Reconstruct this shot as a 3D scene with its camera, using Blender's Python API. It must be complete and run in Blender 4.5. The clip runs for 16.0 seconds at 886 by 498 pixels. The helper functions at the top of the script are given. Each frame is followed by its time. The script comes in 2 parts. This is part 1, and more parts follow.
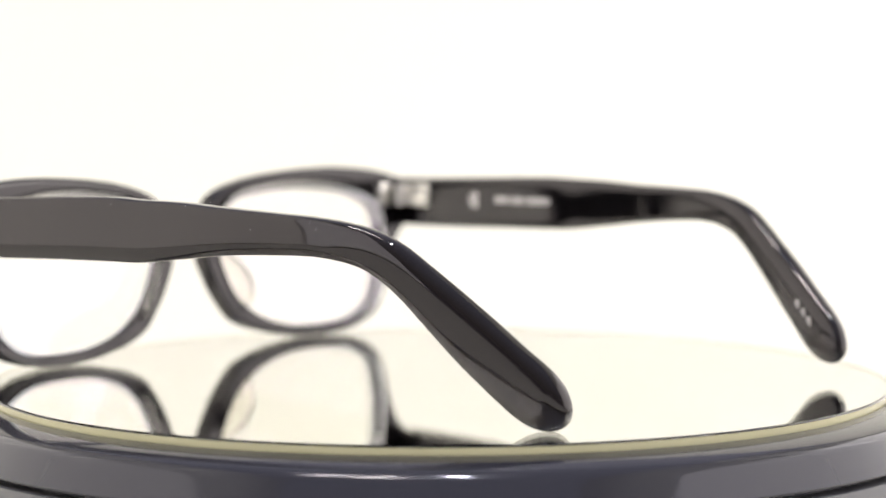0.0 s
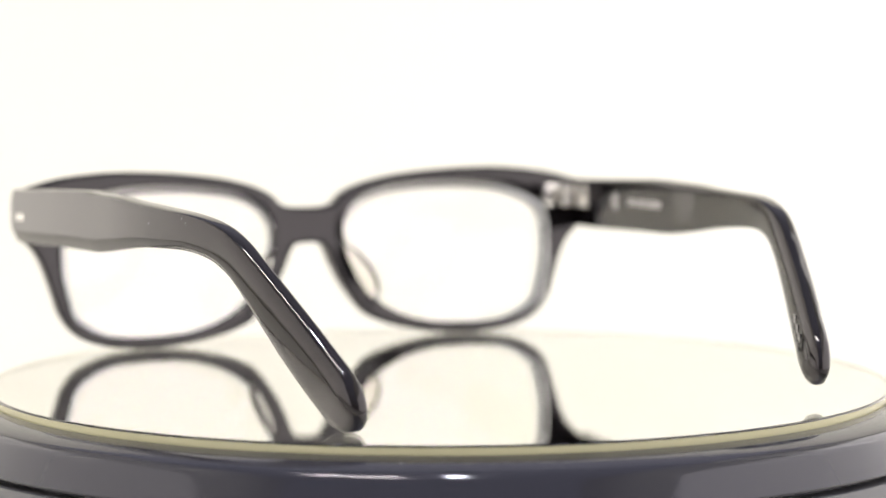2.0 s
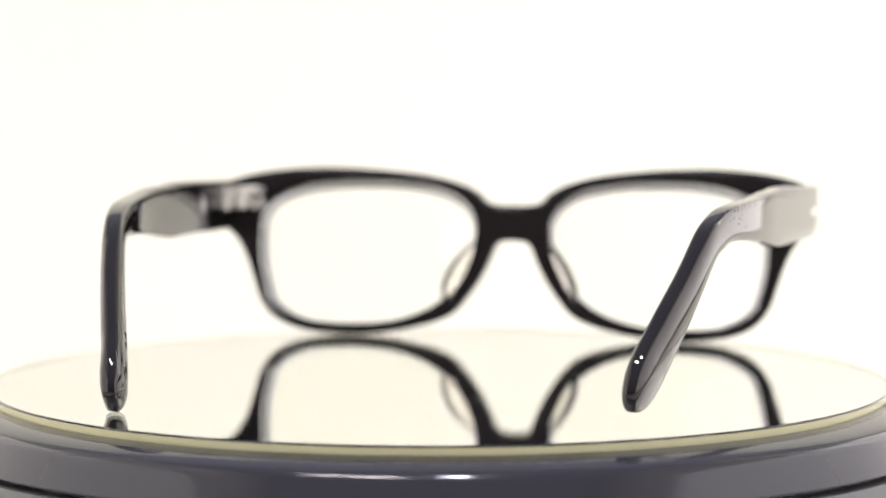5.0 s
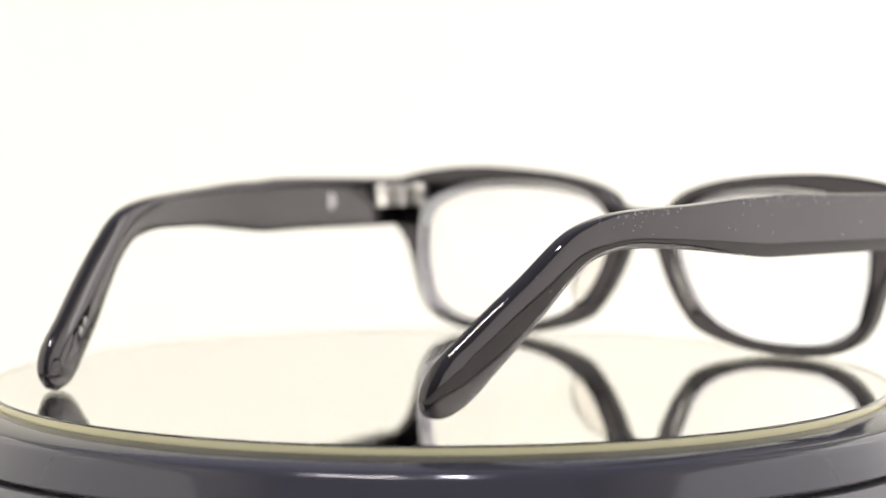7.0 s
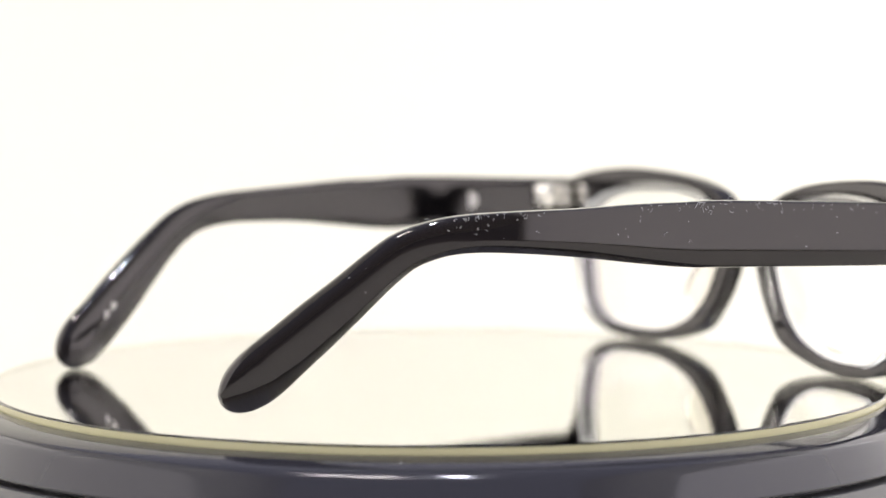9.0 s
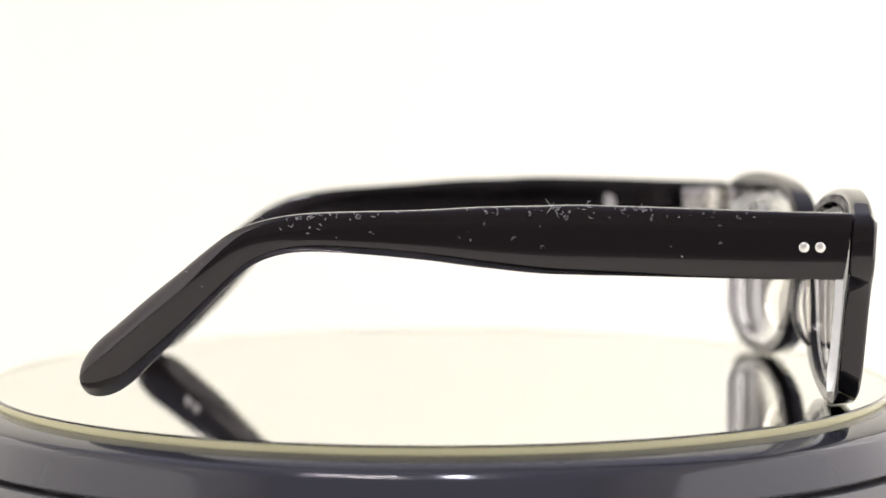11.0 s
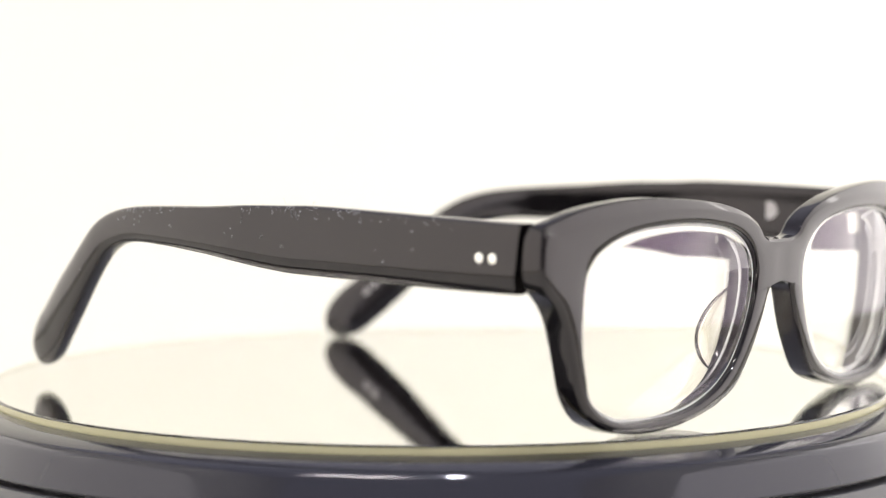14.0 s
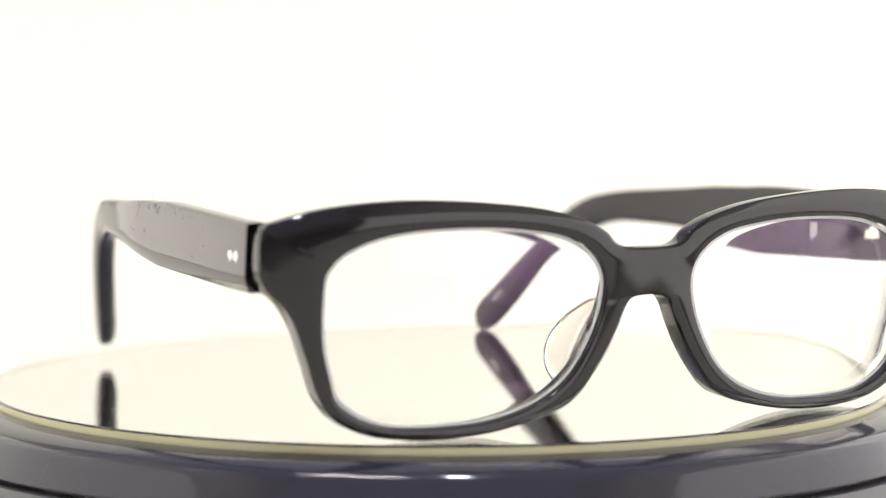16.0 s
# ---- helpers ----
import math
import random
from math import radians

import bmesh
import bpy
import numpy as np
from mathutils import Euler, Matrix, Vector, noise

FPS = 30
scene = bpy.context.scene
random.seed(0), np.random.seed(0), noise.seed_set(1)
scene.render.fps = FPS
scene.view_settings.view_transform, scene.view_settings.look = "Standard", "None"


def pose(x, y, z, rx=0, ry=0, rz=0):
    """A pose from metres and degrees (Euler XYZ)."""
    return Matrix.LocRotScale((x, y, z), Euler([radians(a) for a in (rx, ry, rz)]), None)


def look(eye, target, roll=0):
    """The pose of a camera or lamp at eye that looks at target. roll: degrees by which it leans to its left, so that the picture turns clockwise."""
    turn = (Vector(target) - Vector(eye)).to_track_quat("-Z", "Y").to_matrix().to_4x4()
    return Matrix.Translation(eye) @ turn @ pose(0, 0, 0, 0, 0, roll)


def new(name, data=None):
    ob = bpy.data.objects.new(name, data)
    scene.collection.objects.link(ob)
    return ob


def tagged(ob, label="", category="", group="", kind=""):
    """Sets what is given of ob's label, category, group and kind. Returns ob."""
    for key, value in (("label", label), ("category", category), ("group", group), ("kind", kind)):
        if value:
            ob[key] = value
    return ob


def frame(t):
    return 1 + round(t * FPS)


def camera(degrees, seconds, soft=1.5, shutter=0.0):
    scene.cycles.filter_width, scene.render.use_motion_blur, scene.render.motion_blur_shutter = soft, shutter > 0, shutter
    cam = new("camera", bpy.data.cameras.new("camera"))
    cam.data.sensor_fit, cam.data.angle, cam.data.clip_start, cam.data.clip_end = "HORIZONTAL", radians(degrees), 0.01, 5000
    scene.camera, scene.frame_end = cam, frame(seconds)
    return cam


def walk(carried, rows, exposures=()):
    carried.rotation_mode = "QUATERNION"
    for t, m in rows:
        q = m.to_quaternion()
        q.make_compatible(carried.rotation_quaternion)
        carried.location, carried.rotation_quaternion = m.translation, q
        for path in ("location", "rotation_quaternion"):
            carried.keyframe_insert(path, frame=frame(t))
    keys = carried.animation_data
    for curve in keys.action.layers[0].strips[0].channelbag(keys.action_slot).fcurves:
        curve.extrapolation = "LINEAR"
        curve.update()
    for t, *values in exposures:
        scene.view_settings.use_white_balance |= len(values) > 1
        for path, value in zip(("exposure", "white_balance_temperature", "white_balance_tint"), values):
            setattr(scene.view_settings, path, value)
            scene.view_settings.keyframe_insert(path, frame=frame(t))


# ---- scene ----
cam = camera(22.729, 16.0, soft=1.2)
cam.data.dof.use_dof = True
cam.data.dof.focus_distance = 0.387
cam.data.dof.aperture_fstop = 12.5
EYE = Vector((0.0, -0.4395, 0.0561))
AIM = EYE + Vector((0.0019, 1.0, -0.0697))
STILL = look(EYE, AIM, -0.081)
walk(cam, [(0.0, STILL), (16.0, STILL)])

# ---- world, lamps ----
MM = 0.001
world = bpy.data.worlds.new("dim_room")
scene.world = world
world.use_nodes = True
wn, wl = world.node_tree.nodes, world.node_tree.links
wn["Background"].inputs[1].default_value = 1.0
# a warm dim room that grows cooler and lighter towards its ceiling
w_co, w_sep, w_ramp = wn.new("ShaderNodeTexCoord"), wn.new("ShaderNodeSeparateXYZ"), wn.new("ShaderNodeValToRGB")
w_ramp.color_ramp.elements[0].position, w_ramp.color_ramp.elements[0].color = 0.05, (0.33, 0.28, 0.27, 1)
w_ramp.color_ramp.elements[1].position, w_ramp.color_ramp.elements[1].color = 0.75, (0.58, 0.58, 0.7, 1)
wl.new(w_co.outputs["Generated"], w_sep.inputs[0])
wl.new(w_sep.outputs["Z"], w_ramp.inputs[0])
wl.new(w_ramp.outputs[0], wn["Background"].inputs[0])


def area_lamp(name, eye, target, sx, sy, watts, colour, shape="RECTANGLE"):
    data = bpy.data.lights.new(name, "AREA")
    data.shape, data.size, data.size_y, data.energy, data.color = shape, sx, sy, watts, colour
    ob = new(name, data)
    ob.matrix_world = look(eye, target)
    return ob


# light box: a softbox in each side, a strip and a bulb hanging over the open front; backdrop fills added
area_lamp("softbox_light", (-0.355, 0.09, 0.13), (0, 0.09, 0.13), 0.72, 0.34, 0.86, (1.0, 0.94, 0.9))
area_lamp("softbox_light", (-0.355, -0.365, 0.13), (0, -0.365, 0.13), 0.18, 0.34, 0.29, (0.97, 0.94, 0.98))
area_lamp("softbox_light", (0.355, -0.04, 0.135), (0, -0.04, 0.135), 0.96, 0.35, 1.86, (1.0, 0.955, 0.98))
# added fill out of view on both sides, only to brighten the paper
area_lamp("backdrop_fill_light", (-0.33, 0.16, 0.30), (-0.02, 0.5, 0.24), 0.2, 0.35, 0.2, (1.0, 0.93, 0.82))
area_lamp("backdrop_fill_light", (0.33, 0.16, 0.30), (0.05, 0.5, 0.24), 0.2, 0.35, 0.75, (1.0, 0.98, 0.93))
area_lamp("strip_light", (-0.14, -0.2, 0.62), (-0.03, -0.05, 0.02), 0.2, 0.022, 1.8, (1.0, 0.95, 0.88))
area_lamp("bulb_light", (0.03, -0.22, 0.62), (0, -0.05, 0.02), 0.027, 0.027, 2.4, (0.93, 0.95, 1.0), "DISK")


# ---- materials ----
def material(name, base=(0.5, 0.5, 0.5), rough=0.5, metal=0.0, ior=1.5, transmission=0.0, spec_tint=None, coat=0.0):
    m = bpy.data.materials.new(name)
    m.use_nodes = True
    b = m.node_tree.nodes["Principled BSDF"]
    b.inputs["Base Color"].default_value = (*base, 1)
    b.inputs["Roughness"].default_value = rough
    b.inputs["Metallic"].default_value = metal
    b.inputs["IOR"].default_value = ior
    b.inputs["Transmission Weight"].default_value = transmission
    b.inputs["Coat Weight"].default_value = coat
    if spec_tint:
        b.inputs["Specular Tint"].default_value = (*spec_tint, 1)
    return m


def vary(m, socket, low, high, scale, detail=4.0, stretch=(1, 1, 1)):
    """Drives a value of the material with noise between low and high."""
    t = m.node_tree
    b = t.nodes["Principled BSDF"]
    co, mp = t.nodes.new("ShaderNodeTexCoord"), t.nodes.new("ShaderNodeMapping")
    nz, rg = t.nodes.new("ShaderNodeTexNoise"), t.nodes.new("ShaderNodeMapRange")
    mp.inputs["Scale"].default_value = stretch
    nz.inputs["Scale"].default_value, nz.inputs["Detail"].default_value = scale, detail
    rg.inputs["From Min"].default_value, rg.inputs["From Max"].default_value = 0.35, 0.65
    rg.inputs["To Min"].default_value, rg.inputs["To Max"].default_value = low, high
    t.links.new(co.outputs["Object"], mp.inputs["Vector"])
    t.links.new(mp.outputs["Vector"], nz.inputs["Vector"])
    t.links.new(nz.outputs["Fac"], rg.inputs["Value"])
    t.links.new(rg.outputs["Result"], b.inputs[socket])
    return m


def relief(m, scale, strength, distance, detail=3.0):
    t = m.node_tree
    b = t.nodes["Principled BSDF"]
    co, nz, bp = t.nodes.new("ShaderNodeTexCoord"), t.nodes.new("ShaderNodeTexNoise"), t.nodes.new("ShaderNodeBump")
    nz.inputs["Scale"].default_value, nz.inputs["Detail"].default_value = scale, detail
    bp.inputs["Strength"].default_value, bp.inputs["Distance"].default_value = strength, distance
    t.links.new(co.outputs["Object"], nz.inputs["Vector"])
    t.links.new(nz.outputs["Fac"], bp.inputs["Height"])
    t.links.new(bp.outputs["Normal"], b.inputs["Normal"])
    return m


ACETATE = vary(material("black_acetate", (0.003, 0.0026, 0.003), 0.06, ior=1.51, spec_tint=(1.0, 0.94, 0.97)), "Roughness", 0.02, 0.065, 180.0)
CLEAR = material("clear_acetate", (0.93, 0.9, 0.86), 0.04, ior=1.49, transmission=1.0)
LENS = material("coated_lens", (0.99, 0.985, 0.97), 0.0, ior=1.5, transmission=1.0, spec_tint=(0.34, 0.13, 0.44))
STEEL = vary(material("hinge_steel", (0.78, 0.76, 0.72), 0.25, 1.0), "Roughness", 0.15, 0.35, 900.0)
EDGE = material("ground_lens_edge", (0.9, 0.9, 0.9), 0.6)
nodes, links = EDGE.node_tree.nodes, EDGE.node_tree.links
thru, blend = nodes.new("ShaderNodeBsdfTranslucent"), nodes.new("ShaderNodeMixShader")
thru.inputs["Color"].default_value, blend.inputs[0].default_value = (0.95, 0.95, 0.95, 1), 0.6
links.new(nodes["Principled BSDF"].outputs[0], blend.inputs[1])
links.new(thru.outputs[0], blend.inputs[2])
links.new(blend.outputs[0], nodes["Material Output"].inputs["Surface"])
RIVET = material("rivet_steel", (0.85, 0.83, 0.78), 0.3, 1.0)
FOIL = material("foil_print", (0.42, 0.4, 0.4), 0.4, 0.5)
LINT = material("lint", (0.36, 0.36, 0.38), 0.8)
# greenish glass edge; backdrop light passing through it is put into the base colour
RIMMED = material("glass_edge_lit_tint", (0.66, 0.62, 0.38), 0.18, ior=1.52, transmission=0.3)
SILVER = material("mirror_silver", (0.975, 0.97, 0.95), 0.0, 1.0)
GLASS = material("float_glass", (0.985, 0.99, 0.965), 0.0, ior=1.52, transmission=1.0)
GUNMETAL = relief(vary(material("gunmetal_lacquer", (0.018, 0.018, 0.024), 0.1, 0.0, ior=1.46, spec_tint=(0.93, 0.92, 1.0)), "Roughness", 0.05, 0.12, 60.0), 900.0, 0.04, 0.0002)
HOUSING = vary(material("grey_plastic", (0.06, 0.06, 0.065), 0.35), "Roughness", 0.3, 0.45, 90.0)
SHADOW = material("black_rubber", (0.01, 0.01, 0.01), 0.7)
PAPER = relief(material("white_paper", (0.685, 0.67, 0.605), 0.9), 300.0, 0.1, 0.0004)
DIM = relief(material("table_laminate", (0.36, 0.31, 0.28), 0.6), 40.0, 0.1, 0.001)


# ---- mesh helpers ----
def finish(name, bm, mat, parent=None, label="", sharp=35.0):
    me = bpy.data.meshes.new(name)
    bmesh.ops.recalc_face_normals(bm, faces=bm.faces)
    for f in bm.faces:
        f.smooth = True
    bm.to_mesh(me)
    bm.free()
    me.set_sharp_from_angle(angle=radians(sharp))
    for m in mat if isinstance(mat, (list, tuple)) else (mat,):
        me.materials.append(m)
    ob = new(name, me)
    if parent is not None:
        ob.parent = parent
    if label:
        tagged(ob, label)
    return ob


def part(name, bm, mat, parent, label="", sharp=35.0):
    return finish(name, bm, mat, parent, label, sharp)


def lathe(profile, steps=192):
    """A ring or disc turned about z from (radius, height, material) points in millimetres."""
    bm = bmesh.new()
    rings = []
    for r, z, *_ in profile:
        if r == 0:
            rings.append([bm.verts.new((0, 0, z * MM))])
        else:
            rings.append([bm.verts.new((r * MM * math.cos(2 * math.pi * i / steps), r * MM * math.sin(2 * math.pi * i / steps), z * MM)) for i in range(steps)])
    for n, (a, b) in enumerate(zip(rings, rings[1:])):
        slot = profile[n][2] if len(profile[n]) > 2 else 0
        for i in range(steps):
            j = (i + 1) % steps
            vs = [a[i % len(a)], a[j % len(a)], b[j % len(b)], b[i % len(b)]]
            vs = list(dict.fromkeys(vs))
            f = bm.faces.new(vs)
            f.material_index = slot
    return bm


def box(bm, lo, hi, bevel=0.0):
    m = Matrix.LocRotScale([(a + b) / 2 for a, b in zip(lo, hi)], None, [b - a for a, b in zip(lo, hi)])
    made = bmesh.ops.create_cube(bm, size=1, matrix=m)
    if bevel:
        edges = list({e for v in made["verts"] for e in v.link_edges})
        bmesh.ops.bevel(bm, geom=edges, offset=bevel, segments=2, affect="EDGES", profile=0.5)
    return bm


def rod(bm, a, b, r, steps=16, bevel=0.0):
    a, b = Vector(a), Vector(b)
    d = b - a
    m = Matrix.Translation((a + b) / 2) @ d.to_track_quat("Z", "Y").to_matrix().to_4x4()
    made = bmesh.ops.create_cone(bm, cap_ends=True, segments=steps, radius1=r, radius2=r, depth=d.length, matrix=m)
    if bevel:
        edges = [e for e in {e for v in made["verts"] for e in v.link_edges} if len(e.link_faces) == 2 and e.calc_face_angle() > 1.0]
        bmesh.ops.bevel(bm, geom=edges, offset=bevel, segments=2, affect="EDGES", profile=0.5)
    return bm


# ---- light box and room ----
BED = -0.052


def build_setting():
    bm = box(bmesh.new(), (-1.6, -2.0, BED - 0.04), (1.6, 1.2, BED - 0.006), 0.004)
    tagged(finish("table_top", bm, DIM), "plain brown tabletop under the light box", kind="structure")
    # paper sweep: floor curving up into the back wall
    bm = bmesh.new()
    prof = [(-0.47 + 0.07 * i, BED, 0, 1) for i in range(11)]
    prof += [(0.30 + 0.2 * math.sin(a), BED + 0.2 - 0.2 * math.cos(a), -math.sin(a), math.cos(a)) for a in [math.pi / 2 * i / 20 for i in range(21)]]
    prof += [(0.50, 0.22, -1, 0), (0.50, 0.29, -1, 0), (0.50, 0.37, -1, 0)]
    rows = []
    for y, z, ny, nz in prof:
        rows.append([bm.verts.new((x, y - ny * d, z - nz * d)) for x, d in ((-0.36, 0), (0.36, 0), (0.36, 0.003), (-0.36, 0.003))])
    for a, b in zip(rows, rows[1:]):
        for j in range(4):
            bm.faces.new((a[j], a[(j + 1) % 4], b[(j + 1) % 4], b[j]))
    bm.faces.new(rows[0])
    bm.faces.new(rows[-1])
    tagged(finish("backdrop", bm, PAPER), "white seamless paper backdrop curving up behind", kind="structure")
    for n, (x0, y0, y1) in (("wall_west", (-0.37, -0.46, 0.5)), ("wall_east", (0.362, -0.54, 0.5))):
        bm = box(bmesh.new(), (x0, y0, BED - 0.005), (x0 + 0.008, y1, 0.60), 0.001)
        tagged(finish(n, bm, PAPER), "white side panel of the light box", kind="structure")


build_setting()


# ---- turntable ----
def build_turntable():
    top = new("turntable")
    tagged(top, "round mirror-topped turntable with a dark gunmetal rim", "turntable")
    glass = lathe([(0, 0), (60, 0), (88.2, 0), (88.6, 0), (88.9, -0.1), (89.0, -0.35, 2), (89.0, -3.0, 1), (88.0, -3.0, 1), (60, -3.0, 1), (0, -3.0)])
    part("mirror_plate", glass, (GLASS, SILVER, RIMMED), top, "thick mirror glass disc with a greenish edge", 12.0)
    rim = lathe([(70, -3.1), (89.2, -3.1), (89.2, -1.75), (89.35, -1.55), (89.7, -1.5), (94.6, -2.82), (95.1, -2.98), (95.6, -3.21), (96.1, -3.53), (96.5, -3.93), (96.8, -4.35), (97.1, -4.83),
                 (99.6, -9.2), (99.5, -9.5), (99.1, -9.6), (96.5, -9.6), (96.5, -11), (70, -11), (70, -3.1)])
    part("rim", rim, GUNMETAL, top, "glossy dark gunmetal ring", 40.0)
    base = lathe([(0, -11.2), (95, -11.2), (95, -10.6), (99.3, -10.6), (99.9, -10.8), (100.2, -11.3), (103, -20), (103.5, -44), (102.5, -46), (0, -46)])
    foot = new("display_stand")
    foot.location = (0, 0, BED)
    tagged(foot, "dark grey plastic motor stand under the turntable", "display stand")
    bmesh.ops.translate(base, verts=base.verts, vec=(0, 0, -BED))
    part("housing", base, HOUSING, foot, sharp=30.0)
    for i in range(4):
        a = math.pi / 4 + i * math.pi / 2
        c = Vector((0.085 * math.cos(a), 0.085 * math.sin(a), 0))
        part("rubber_foot", rod(bmesh.new(), c, c + Vector((0, 0, -0.0458 - BED)), 0.008, 20, 0.001), SHADOW, foot)
    return top


TURNTABLE = build_turntable()

# ---- eyeglasses ----
# millimetres; x to the wearer's right, y forwards, z up from the mirror; XC is the bridge's middle
XC, FRONT, BOW, SKEW, LEAN, THICK = 0.2, 77.3, 0.0011, 0.0115, 0.055, 4.5
OUTER = [(0, 30.5), (4, 30.6), (6.6, 31.4), (8.8, 33.5), (13.5, 35.7), (21.5, 37.6), (32.3, 38.8), (43.5, 39.3), (52, 39.0), (60.2, 38.0), (66.4, 36.4),
         (68.8, 35.6), (69.5, 34), (69.6, 29.5), (69.3, 27.2), (68.2, 25.3), (66.1, 23.4), (64.3, 20.9), (62.8, 17.5), (61.2, 12.7), (59.6, 8.1), (56.6, 4.2), (52, 1.8),
         (46.5, 0.6), (39, 0.1), (31, 0.5), (24, 1.7), (18.4, 3.2), (13.6, 5.7), (8.8, 11.7), (6.1, 16.6), (5.2, 18.7), (4.3, 20.8), (3.3, 21.9), (2.0, 22.3), (0, 22.4)]
OPENING = [(8.6, 24.9), (9.9, 28.4), (12.7, 31), (16.9, 32.9), (22.2, 33.9), (29.5, 34.6), (37.5, 34.7), (45.4, 34.2), (51.2, 33), (55.8, 31), (58.1, 28.8),
           (59, 26.7), (59.3, 21.4), (59, 16), (57.7, 10.6), (56.6, 7.4), (53, 4.5), (48.4, 2.7), (43.5, 2.1), (37.6, 2.0), (30.5, 2.4), (24.3, 3.8),
           (19, 6.1), (14.7, 9.6), (11.4, 14.6), (9.2, 20.1)]
MID = (33.5, 19.0)


def smooth_line(pts, closed, n=8):
    out, count = [], len(pts)
    for i in range(count if closed else count - 1):
        p = [Vector(pts[(i + k) % count] if closed else pts[min(max(i + k, 0), count - 1)]) for k in (-1, 0, 1, 2)]
        for j in range(n):
            t = j / n
            out.append(0.5 * (2 * p[1] + (p[2] - p[0]) * t + (2 * p[0] - 5 * p[1] + 4 * p[2] - p[3]) * t * t + (3 * p[1] - p[0] - 3 * p[2] + p[3]) * t ** 3))
    if not closed:
        out.append(Vector(pts[-1]))
    return out


def cast(line, angle, closed=True):
    """Where the ray from MID at that angle leaves the line."""
    d, o = Vector((math.cos(angle), math.sin(angle))), Vector(MID)
    best = None
    pairs = zip(line, line[1:] + (line[:1] if closed else []))
    for a, b in pairs:
        e = b - a
        den = d.x * e.y - d.y * e.x
        if abs(den) < 1e-9:
            continue
        w = a - o
        s, u = (w.x * e.y - w.y * e.x) / den, (w.x * d.y - w.y * d.x) / den
        if s > 0 and -1e-6 <= u <= 1 + 1e-6 and (best is None or s > best[0]):
            best = (s, o + d * s, e.normalized())
    return best


def bow(x, z=30.0):
    return FRONT - BOW * x * x + SKEW * x + LEAN * (z - 30.0)


def frame_front(parent):
    outer, inner = smooth_line([(-4, 30.6)] + OUTER + [(-2.0, 22.3)], False)[8:-8], smooth_line(OPENING, True)
    a_top = math.atan2(OUTER[0][1] - MID[1], OUTER[0][0] - MID[0])
    a_low = math.atan2(OUTER[-1][1] - MID[1], OUTER[-1][0] - MID[0])
    steps = 260
    stations = []
    span = a_top + 2 * math.pi - a_low
    for i in range(steps + 1):
        ang = a_top - span * i / steps
        if i in (0, steps):
            po, normal = Vector(OUTER[0] if i == 0 else OUTER[-1]), Vector((0, 1 if i == 0 else -1))
        else:
            _, po, e = cast(outer, ang, False)
            normal = Vector((-e.y, e.x))
        if i == steps:
            # the flat underside of the bridge runs along the rays: follow its line instead
            under = [k for k in range(len(outer) - 24, len(outer) - 1) if outer[k].x < stations[-1][0].x - 0.15]
            for n, k in enumerate(under):
                e = (outer[k + 1] - outer[k - 1]).normalized()
                f = (n + 1) / (len(under) + 1)
                stations.append((outer[k], Vector((-e.y, e.x)), cast(inner, a_top - span * (steps - 1 + f) / steps)[1], False))
        stations.append((po, normal, cast(inner, ang)[1], False))
    for i in range(1, 6):
        z = OUTER[-1][1] + 1.2 + (OUTER[0][1] - OUTER[-1][1] - 2.6) * (i - 1) / 4
        po = Vector((0, z))
        ang = math.atan2(z - MID[1], -MID[0])
        stations.append((po, Vector((0, 0)), cast(inner, ang)[1], True))
    bm = bmesh.new()
    rings = {}
    arc = [math.pi / 2 * i / 4 for i in range(5)]
    for side in (1, -1):
        loops = []
        for po, normal, pi, seam in stations:
            up = max(0.0, normal.y)
            brow = up * min(1.0, max(0.0, (po.x - 6) / 40))
            wide, deep = (0, 0) if seam else (0.6 + 2.1 * brow, 0.6 + 0.95 * brow)
            rr, ri = (0 if seam else 0.7 + 0.4 * up), 0.4
            dirn = (pi - po).normalized()
            inn = -normal
            pts = []
            for fw, fd in ((0, 1), (0.02, 0.82), (0.1, 0.66), (0.16, 0.59), (0.78, 0.1), (0.86, 0.04), (1, 0)):
                pts.append((po + inn * wide * fw, -deep * fd))
            flare = Vector((0, 1.1 + 0.4 * (pi.y - 18) / 16))
            po_in = pi + flare
            q0, q1 = po + inn * wide, pi - dirn * ri
            for f in (0.25, 0.5, 0.75):
                pts.append((q0.lerp(q1, f), 0.1 * math.sin(math.pi * f)))
            for a in arc:
                pts.append((pi - dirn * ri * (1 - math.sin(a)), -ri * (1 - math.cos(a))))
            for a in arc:
                pts.append((po_in - dirn * ri * (1 - math.cos(a)), -THICK + ri * (1 - math.sin(a))))
            q1 = po_in - dirn * ri
            q2 = po + inn * rr
            for f in (0.25, 0.5, 0.75):
                pts.append((q1.lerp(q2, f), -THICK))
            for a in arc:
                pts.append((po + inn * rr * (1 - math.sin(a)), -THICK + rr * (1 - math.cos(a))))
            ring = []
            for q, dy in pts:
                x = q.x * side
                key = (round(x, 4), round(q.y, 4), round(dy, 4)) if abs(x) < 1e-6 else None
                v = rings.get(key) if key else None
                if v is None:
                    v = bm.verts.new(((x + XC) * MM, (bow(x, q.y) + dy) * MM, q.y * MM))
                    if key:
                        rings[key] = v
                ring.append(v)
            loops.append(ring)
        n, k = len(loops), len(loops[0])
        for i in range(n):
            j = (i + 1) % n
            seam = stations[i][3] or stations[j][3]
            for a in range(k):
                b = (a + 1) % k
                if seam and (a < 6 or a >= k - 5):
                    continue
                vs = list(dict.fromkeys([loops[i][a], loops[j][a], loops[j][b], loops[i][b]]))
                if len(vs) > 2:
                    try:
                        bm.faces.new(vs)
                    except ValueError:
                        pass
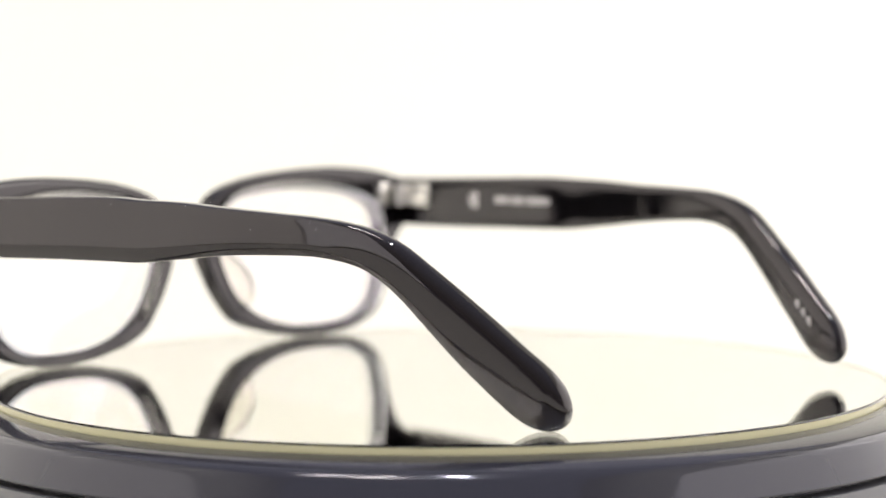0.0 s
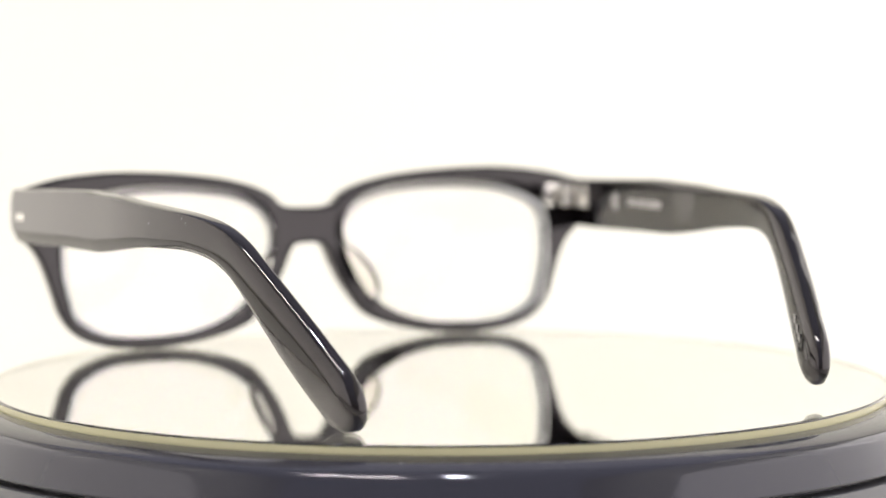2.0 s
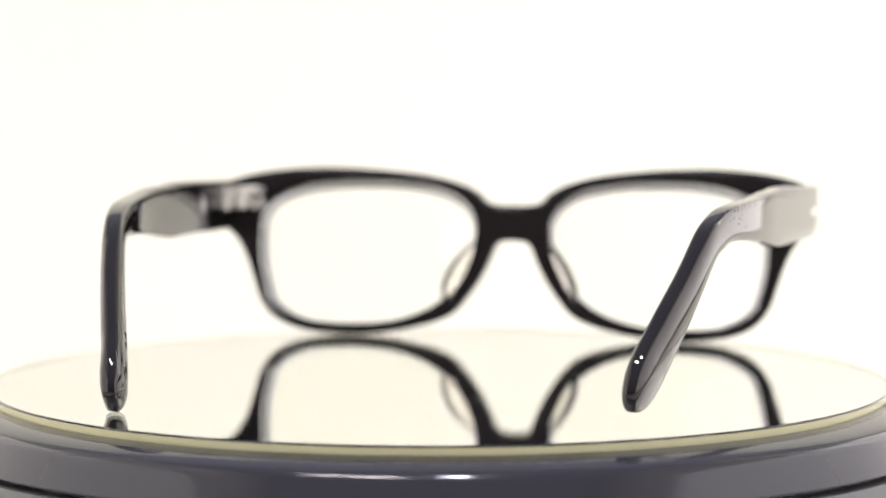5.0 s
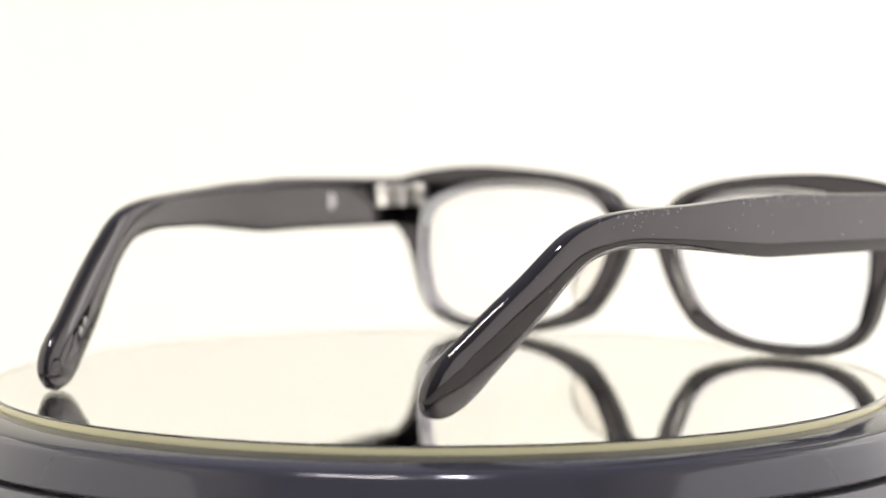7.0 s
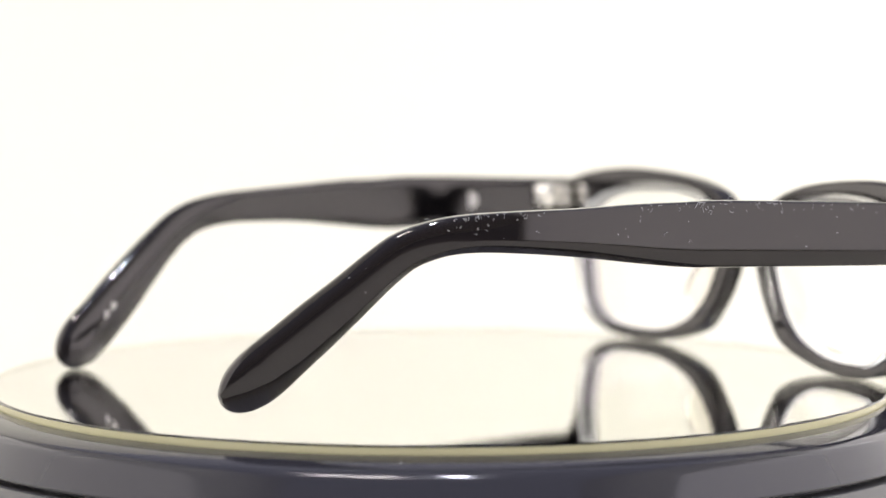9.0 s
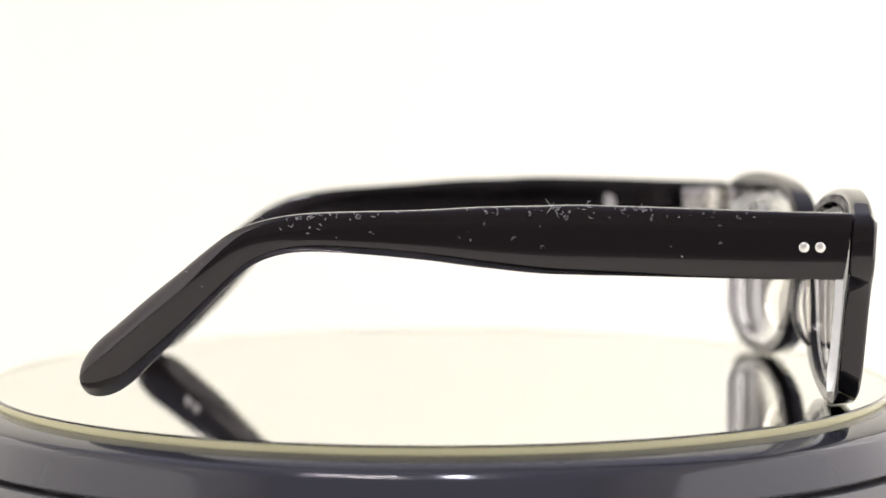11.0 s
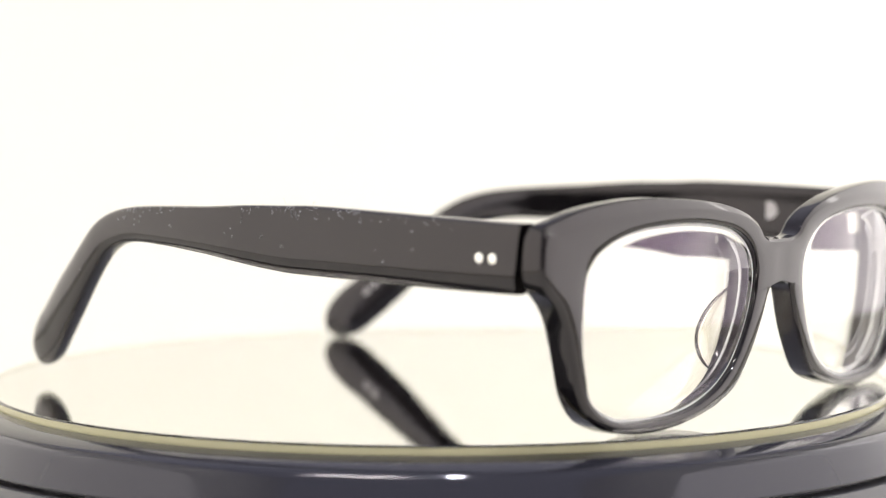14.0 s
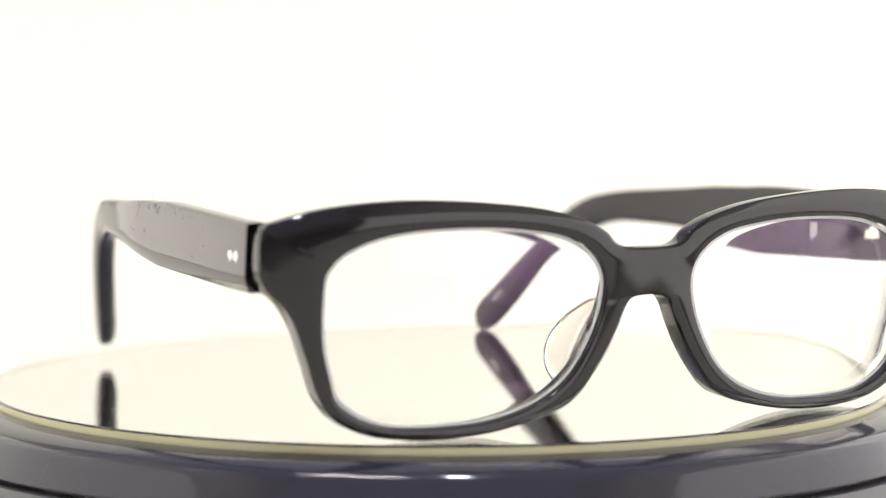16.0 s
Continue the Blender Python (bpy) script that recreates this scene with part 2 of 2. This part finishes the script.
    return part("frame_front", bm, ACETATE, parent, "glossy black acetate front with a bevelled brow", 42.0)


def lens(parent, side):
    inner = smooth_line(OPENING, True, 5)
    bm = bmesh.new()
    mid, rows, rear = Vector(MID), 8, []
    front_rings, rear_rings = [], []
    steps = [0.15, 0.3, 0.45, 0.6, 0.75, 0.88, 0.963, 1.0]
    for r, share in enumerate(steps):
        fr, rr = [], []
        for p in inner:
            d = p - mid
            q = mid + d * share * (1 + 0.05 / d.length)
            u = (q - Vector((30.5, 20.0))).length
            x = q.x * side
            lean = (q.x - MID[0]) * (2 * BOW * MID[0] - SKEW * side)
            face = bow(MID[0] * side, q.y) - 0.6 - lean
            y_f = face - u * u / (2 * 260) - (0.3 if r == rows - 1 else 0)
            y_r = face - 1.2 - u * u / (2 * 88)
            fr.append(bm.verts.new(((x + XC) * MM, y_f * MM, q.y * MM)))
            rr.append(bm.verts.new(((x + XC) * MM, y_r * MM, (q.y + (0.6 * share)) * MM)))
        front_rings.append(fr)
        rear_rings.append(rr)
    c = len(inner)
    for rings, y in ((front_rings, -0.62), (rear_rings, -1.87)):
        hub = bm.verts.new(((MID[0] * side + XC) * MM, (bow(MID[0] * side, MID[1]) + y) * MM, MID[1] * MM))
        for i in range(c):
            bm.faces.new((hub, rings[0][i], rings[0][(i + 1) % c]))
            for a, b in zip(rings, rings[1:]):
                f = bm.faces.new((a[i], a[(i + 1) % c], b[(i + 1) % c], b[i]))
                f.material_index = 1 if b is front_rings[-1] else 0
    for i in range(c):
        j = (i + 1) % c
        bm.faces.new((front_rings[-1][i], front_rings[-1][j], rear_rings[-1][j], rear_rings[-1][i])).material_index = 1
    ob = part("lens", bm, (LENS, EDGE), parent, "clear lens with a faint violet coating", 40.0)
    ob.visible_shadow = False
    return ob


def nose_pad(parent, side):
    bm = bmesh.new()
    rings = []
    n = 18
    for i in range(n + 1):
        s = i / n
        bx, bz = 8.1 + 6.6 * s ** 1.25, 22.3 - 15.0 * s
        w = math.sin(math.pi * min(1, max(0, 0.02 + 0.96 * s))) ** 0.6
        reach, th = 6.2 * w, 0.25 + 0.75 * w
        ring = []
        for j in range(14):
            a = 2 * math.pi * j / 14
            u, v = 0.5 + 0.5 * math.cos(a), th * math.sin(a)
            x = bx + reach * u * 0.72 - v * 0.7 - 0.4
            y = bow(bx * side, bz) - THICK + 0.9 - reach * u * 0.75 - v * 0.7
            ring.append(bm.verts.new(((x * side + XC) * MM, y * MM, bz * MM)))
        rings.append(ring)
    for a, b in zip(rings, rings[1:]):
        for j in range(14):
            bm.faces.new((a[j], a[(j + 1) % 14], b[(j + 1) % 14], b[j]))
    bm.faces.new(rings[0])
    bm.faces.new(rings[-1])
    ob = part("nose_pad", bm, CLEAR, parent, "clear acetate nose pad", 50.0)
    ob.visible_shadow = False
    return ob


# y, middle height, height of the temple at stations from hinge to tip
RIGHT_ARM = [(68.0, 30.5, 11.3), (54.5, 30.7, 11.6), (36, 31.2, 11.8), (23, 31.5, 11.9), (16, 31.55, 11.5), (6.3, 31.95, 10.3), (-3.9, 32.3, 8.5),
             (-14.5, 32.6, 7.3), (-23.5, 32.55, 6.6), (-29.5, 31.7, 6.5), (-34.7, 29.8, 6.8), (-39.0, 26.6, 7.2), (-43.6, 22.4, 7.8), (-48.9, 17.6, 8.7),
             (-54.1, 12.8, 9.2), (-57.6, 9.6, 9.6)]
LEFT_ARM = [(66.4, 30.6, 11.3), (54.5, 30.85, 11.6), (36, 31.4, 11.8), (23, 31.6, 11.9), (16, 31.5, 11.5), (6.3, 31.9, 10.3), (-3.9, 32.1, 8.5),
            (-14.3, 32.0, 7.4), (-23.5, 31.6, 6.8), (-30.7, 30.3, 6.9), (-35.7, 28.0, 7.3), (-40.2, 24.5, 7.8), (-45.2, 19.8, 8.9), (-50.5, 14.6, 9.9),
            (-55.3, 10.0, 10.2), (-58.8, 6.9, 10.45)]


def rounded_tip(arm, length):
    """Carries the arm on along its last direction to a round end."""
    (y0, z0, _), (y1, z1, h) = arm[-2:]
    d = Vector((y1 - y0, z1 - z0)).normalized()
    ends = []
    for f in (0.3, 0.5, 0.66, 0.79, 0.89, 0.95, 0.985, 1.0):
        k = max(0.03, (1 - f ** 2.1) ** (1 / 2.1))
        ends.append((y1 + d.x * length * f, z1 + d.y * length * f, h * k))
    return arm + ends


RIGHT_ARM, LEFT_ARM = rounded_tip(RIGHT_ARM, 8.6), rounded_tip(LEFT_ARM, 8.4)
SPREAD = {1: [(-66, 48.8), (-61, 50.8), (-45, 56.9), (-35, 59.6), (-25, 61.6), (-17.3, 63.0), (-1.7, 65.2), (35, 67.9), (60.7, 69.7), (75, 70.6)],
          -1: [(-66, 45.3), (-61, 47.2), (-45, 54.2), (-35, 57.5), (-25, 60.5), (-17.3, 62.3), (-1.7, 65.0), (35, 67.9), (60.7, 69.7), (75, 70.6)]}
SECTION = [(0.985, 0.84), (0.993, 0.66), (0.998, 0.45), (1, 0.22), (1, 0), (1, -0.28), (1, -0.52), (0.97, -0.58), (0.72, -0.93), (0.6, -0.985), (0.4, -1), (-0.4, -1), (-0.72, -0.985), (-0.92, -0.94), (-1, -0.84), (-1, -0.6), (-1, -0.3),
           (-1, 0), (-1, 0.3), (-1, 0.6), (-1, 0.84), (-0.92, 0.94), (-0.72, 0.985), (-0.4, 1), (0.4, 1), (0.72, 0.985), (0.92, 0.94)]


def arm_x(y, side):
    t = SPREAD[side]
    return float(np.interp(y, [p[0] for p in t], [p[1] for p in t]))


def arm_soft(y, side):
    return sum(arm_x(y + d, side) for d in (-9, -6, -3, 0, 3, 6, 9)) / 7


def temple(parent, side):
    arm = RIGHT_ARM if side == 1 else LEFT_ARM
    line = smooth_line(arm, False, 5)
    bm = bmesh.new()
    rings = []
    for i, p in enumerate(line):
        a, b = line[max(0, i - 1)], line[min(len(line) - 1, i + 1)]
        d = Vector((b.x - a.x, b.y - a.y)).normalized()
        up = Vector((d.y, -d.x))
        if up.y < 0:
            up = -up
        if i == 0:
            up = Vector((0.13, 1.0))
        end = min(1.0, p.z / 9.6)
        base_t = 2.1 + 0.3 * min(1.0, max(0.0, (-30 - p.x) / 20))
        half_t = base_t * (max(0.03, end) ** 0.7 if p.x < -57 else 1)
        ring = []
        soft = 0.95 * min(1.0, max(0.0, (-18 - p.x) / 22))
        for k, (u, v) in enumerate(SECTION):
            a2 = radians(float(np.interp(k, (0, 4, 6, 10, 11, 14, 17, 20, 23, 24, 26), (48, 0, -38, -80, -100, -138, -180, -226, -259, -281, -302))))
            e = 0.9 if u < 0 else 0.62 if v < 0 else 0.7
            ru, rv = math.copysign(abs(math.cos(a2)) ** e, math.cos(a2)), math.copysign(abs(math.sin(a2)) ** e, math.sin(a2))
            u, v = u + (ru - u) * soft, v + (rv - v) * soft
            yy, zz = p.x + up.x * v * p.z / 2, p.y + up.y * v * p.z / 2
            lean = 1.0 - 0.6 * min(1.0, max(0.0, (-18 - p.x) / 14))
            mid_x = arm_soft(p.x + (yy - p.x) * lean, side) - base_t
            ring.append(bm.verts.new(((side * (mid_x + u * half_t) + XC) * MM, yy * MM, zz * MM)))
        rings.append(ring)
    n = len(SECTION)
    for a, b in zip(rings, rings[1:]):
        for j in range(n):
            bm.faces.new((a[j], a[(j + 1) % n], b[(j + 1) % n], b[j]))
    bm.faces.new(rings[0])
    bm.faces.new(rings[-1])
    ob = part("temple", bm, ACETATE, parent, "glossy black acetate temple with a drooping tip" + (", dusted with lint" if side == 1 else ""), 34.0)
    # rivets on the outside, emblem and print on the inside
    for y in (60.6, 63.3):
        x = arm_soft(y, side)
        dome = lathe([(0, 0.16), (0.3, 0.15), (0.6, 0.1), (0.85, 0.02), (0.97, -0.1), (1.0, -0.4), (0, -0.4)], 24)
        dome.transform(Matrix.Translation(Vector((side * x + XC, y, 30.45)) * MM) @ Matrix.Rotation(side * math.pi / 2, 4, "Y"))
        part("rivet", dome, RIVET, ob, "small round steel rivet", 60.0)

    def mark(name, y0, y1, z0, z1, label):
        bm = bmesh.new()
        cols = []
        for k in range(5):
            y = y0 + (y1 - y0) * k / 4
            x = arm_soft(y, side) - 4.2 - 0.6 * min(1.0, max(0.0, (-30 - y) / 20))
            cols.append([bm.verts.new(((side * (x - d) + XC) * MM, y * MM, z * MM)) for d, z in ((-0.05, z0), (0.03, z0), (0.03, z1), (-0.05, z1))])
        for a, b in zip(cols, cols[1:]):
            for j in range(4):
                bm.faces.new((a[j], a[(j + 1) % 4], b[(j + 1) % 4], b[j]))
        bm.faces.new(cols[0])
        bm.faces.new(cols[-1])
        part(name, bm, FOIL, ob, label)

    ey = 43.5 if side == 1 else 39.6
    x = arm_soft(ey, side) - 4.2
    part("emblem", rod(bmesh.new(), ((side * (x + 0.2) + XC) * MM, ey * MM, 31.7 * MM), ((side * (x - 0.05) + XC) * MM, ey * MM, 31.7 * MM), 1.9 * MM, 24), FOIL, ob, "small round silver emblem")
    if side == 1:
        for y0, y1 in ((37.4, 33.0), (32.2, 28.2), (27.4, 20.4)):
            mark("print_bar", y0, y1, 31.1, 32.7, "silver print on the inside")
    for k in range(3 if side == 1 else 2):
        y = -52.4 - 1.7 * k
        z = float(np.interp(-y, [-a[0] for a in arm], [a[1] for a in arm])) - 0.4
        mark("tip_mark", y, y - 1.2, z - 0.9, z + 0.9, "small silver mark")
    return ob


def hinge(parent, side):
    top = bmesh.new()
    x0, y0, dy = 63.6, 66.3 if side == 1 else 64.7, 0.0 if side == 1 else -1.6
    box(top, tuple(v * MM for v in (min(side * 58.6, side * 63) + XC, 68.2 + dy, 29.6)), tuple(v * MM for v in (max(side * 58.6, side * 63) + XC, 70.4 + dy, 35.0)), 0.0003)
    ob = part("hinge", top, STEEL, parent, "silver multi-barrel hinge")
    leaf = bmesh.new()
    xi = arm_soft(58, side) - 4.2
    box(leaf, tuple(v * MM for v in (min(side * (xi - 0.8), side * (xi + 0.6)) + XC, 58.6 + dy, 29.6)), tuple(v * MM for v in (max(side * (xi - 0.8), side * (xi + 0.6)) + XC, 66.0 + dy, 35.0)), 0.0003)
    part("hinge_leaf", leaf, STEEL, ob)
    for i in range(7):
        z = 29.7 + i * 0.76
        part("barrel", rod(bmesh.new(), ((side * x0 + XC) * MM, y0 * MM, z * MM), ((side * x0 + XC) * MM, y0 * MM, (z + 0.62) * MM), (1.55 if i % 2 else 1.4) * MM, 18, 0.0001), STEEL, ob)
    return ob


def build_eyeglasses():
    top = new("eyeglasses")
    tagged(top, "black acetate eyeglasses with clear lenses, opened on the mirror turntable", "eyeglasses")
    frame_front(top)
    for side in (1, -1):
        lens(top, side)
        nose_pad(top, side)
        temple(top, side)
        hinge(top, side)
    return top


EYEGLASSES = build_eyeglasses()


def lint(temple_ob, side, count, seed):
    """Fine curled fibres and specks lying on the temple's outside and top edge."""
    rnd = random.Random(seed)
    arm = RIGHT_ARM if side == 1 else LEFT_ARM
    bm = bmesh.new()
    for i in range(count):
        y = rnd.choice((rnd.uniform(-28, -10), rnd.uniform(2, 24), rnd.uniform(18, 50), rnd.uniform(-50, 60)))
        mid = float(np.interp(-y, [-a[0] for a in arm], [a[1] for a in arm]))
        half = float(np.interp(-y, [-a[0] for a in arm], [a[2] for a in arm])) / 2
        drop = abs(rnd.gauss(0, 0.16)) if i % 5 else rnd.uniform(0.2, 1.4)
        z = mid + half * (0.98 - drop)
        x = arm_soft(y, side) + (0.05 if drop > 0.12 else -0.1)
        heading, turn = rnd.uniform(0, 6.3), rnd.uniform(-1.2, 1.2)
        size = rnd.uniform(0.15, 0.6) if i % 4 else rnd.uniform(0.8, 1.9)
        r = rnd.uniform(0.022, 0.042)
        pts = []
        py, pz = y, z
        for k in range(6):
            pts.append(Vector((side * (x + 0.04 * math.sin(k * 1.3)) + XC, py, pz)))
            py += math.cos(heading) * size / 4
            pz += math.sin(heading) * size / 4
            heading += turn
        rings = []
        for k, q in enumerate(pts):
            d = (pts[min(k + 1, 5)] - pts[max(k - 1, 0)]).normalized()
            e1 = d.cross(Vector((1, 0, 0))).normalized()
            rings.append([bm.verts.new((q + (e1 * math.cos(a) + Vector((1, 0, 0)) * math.sin(a)) * r) * MM) for a in (0, 1.57, 3.14, 4.71)])
        for a, b in zip(rings, rings[1:]):
            for j in range(4):
                bm.faces.new((a[j], a[(j + 1) % 4], b[(j + 1) % 4], b[j]))
    tagged(part("lint", bm, LINT, temple_ob, "pale dust fibres"), kind="stuff")


ARMS = [o for o in EYEGLASSES.children if o.name.startswith("temple")]
lint(ARMS[0], 1, 120, 3)
lint(ARMS[1], -1, 9, 8)


def motions():
    turn = [(i * 0.5, -12.6142 * i * 0.5) for i in range(33)]
    walk(TURNTABLE, [(t, pose(0, 0, 0, 0, 0, a)) for t, a in turn])
    walk(EYEGLASSES, [(t, pose(0, 0, 0, 0, 0, 49.624 + a)) for t, a in turn])


motions()
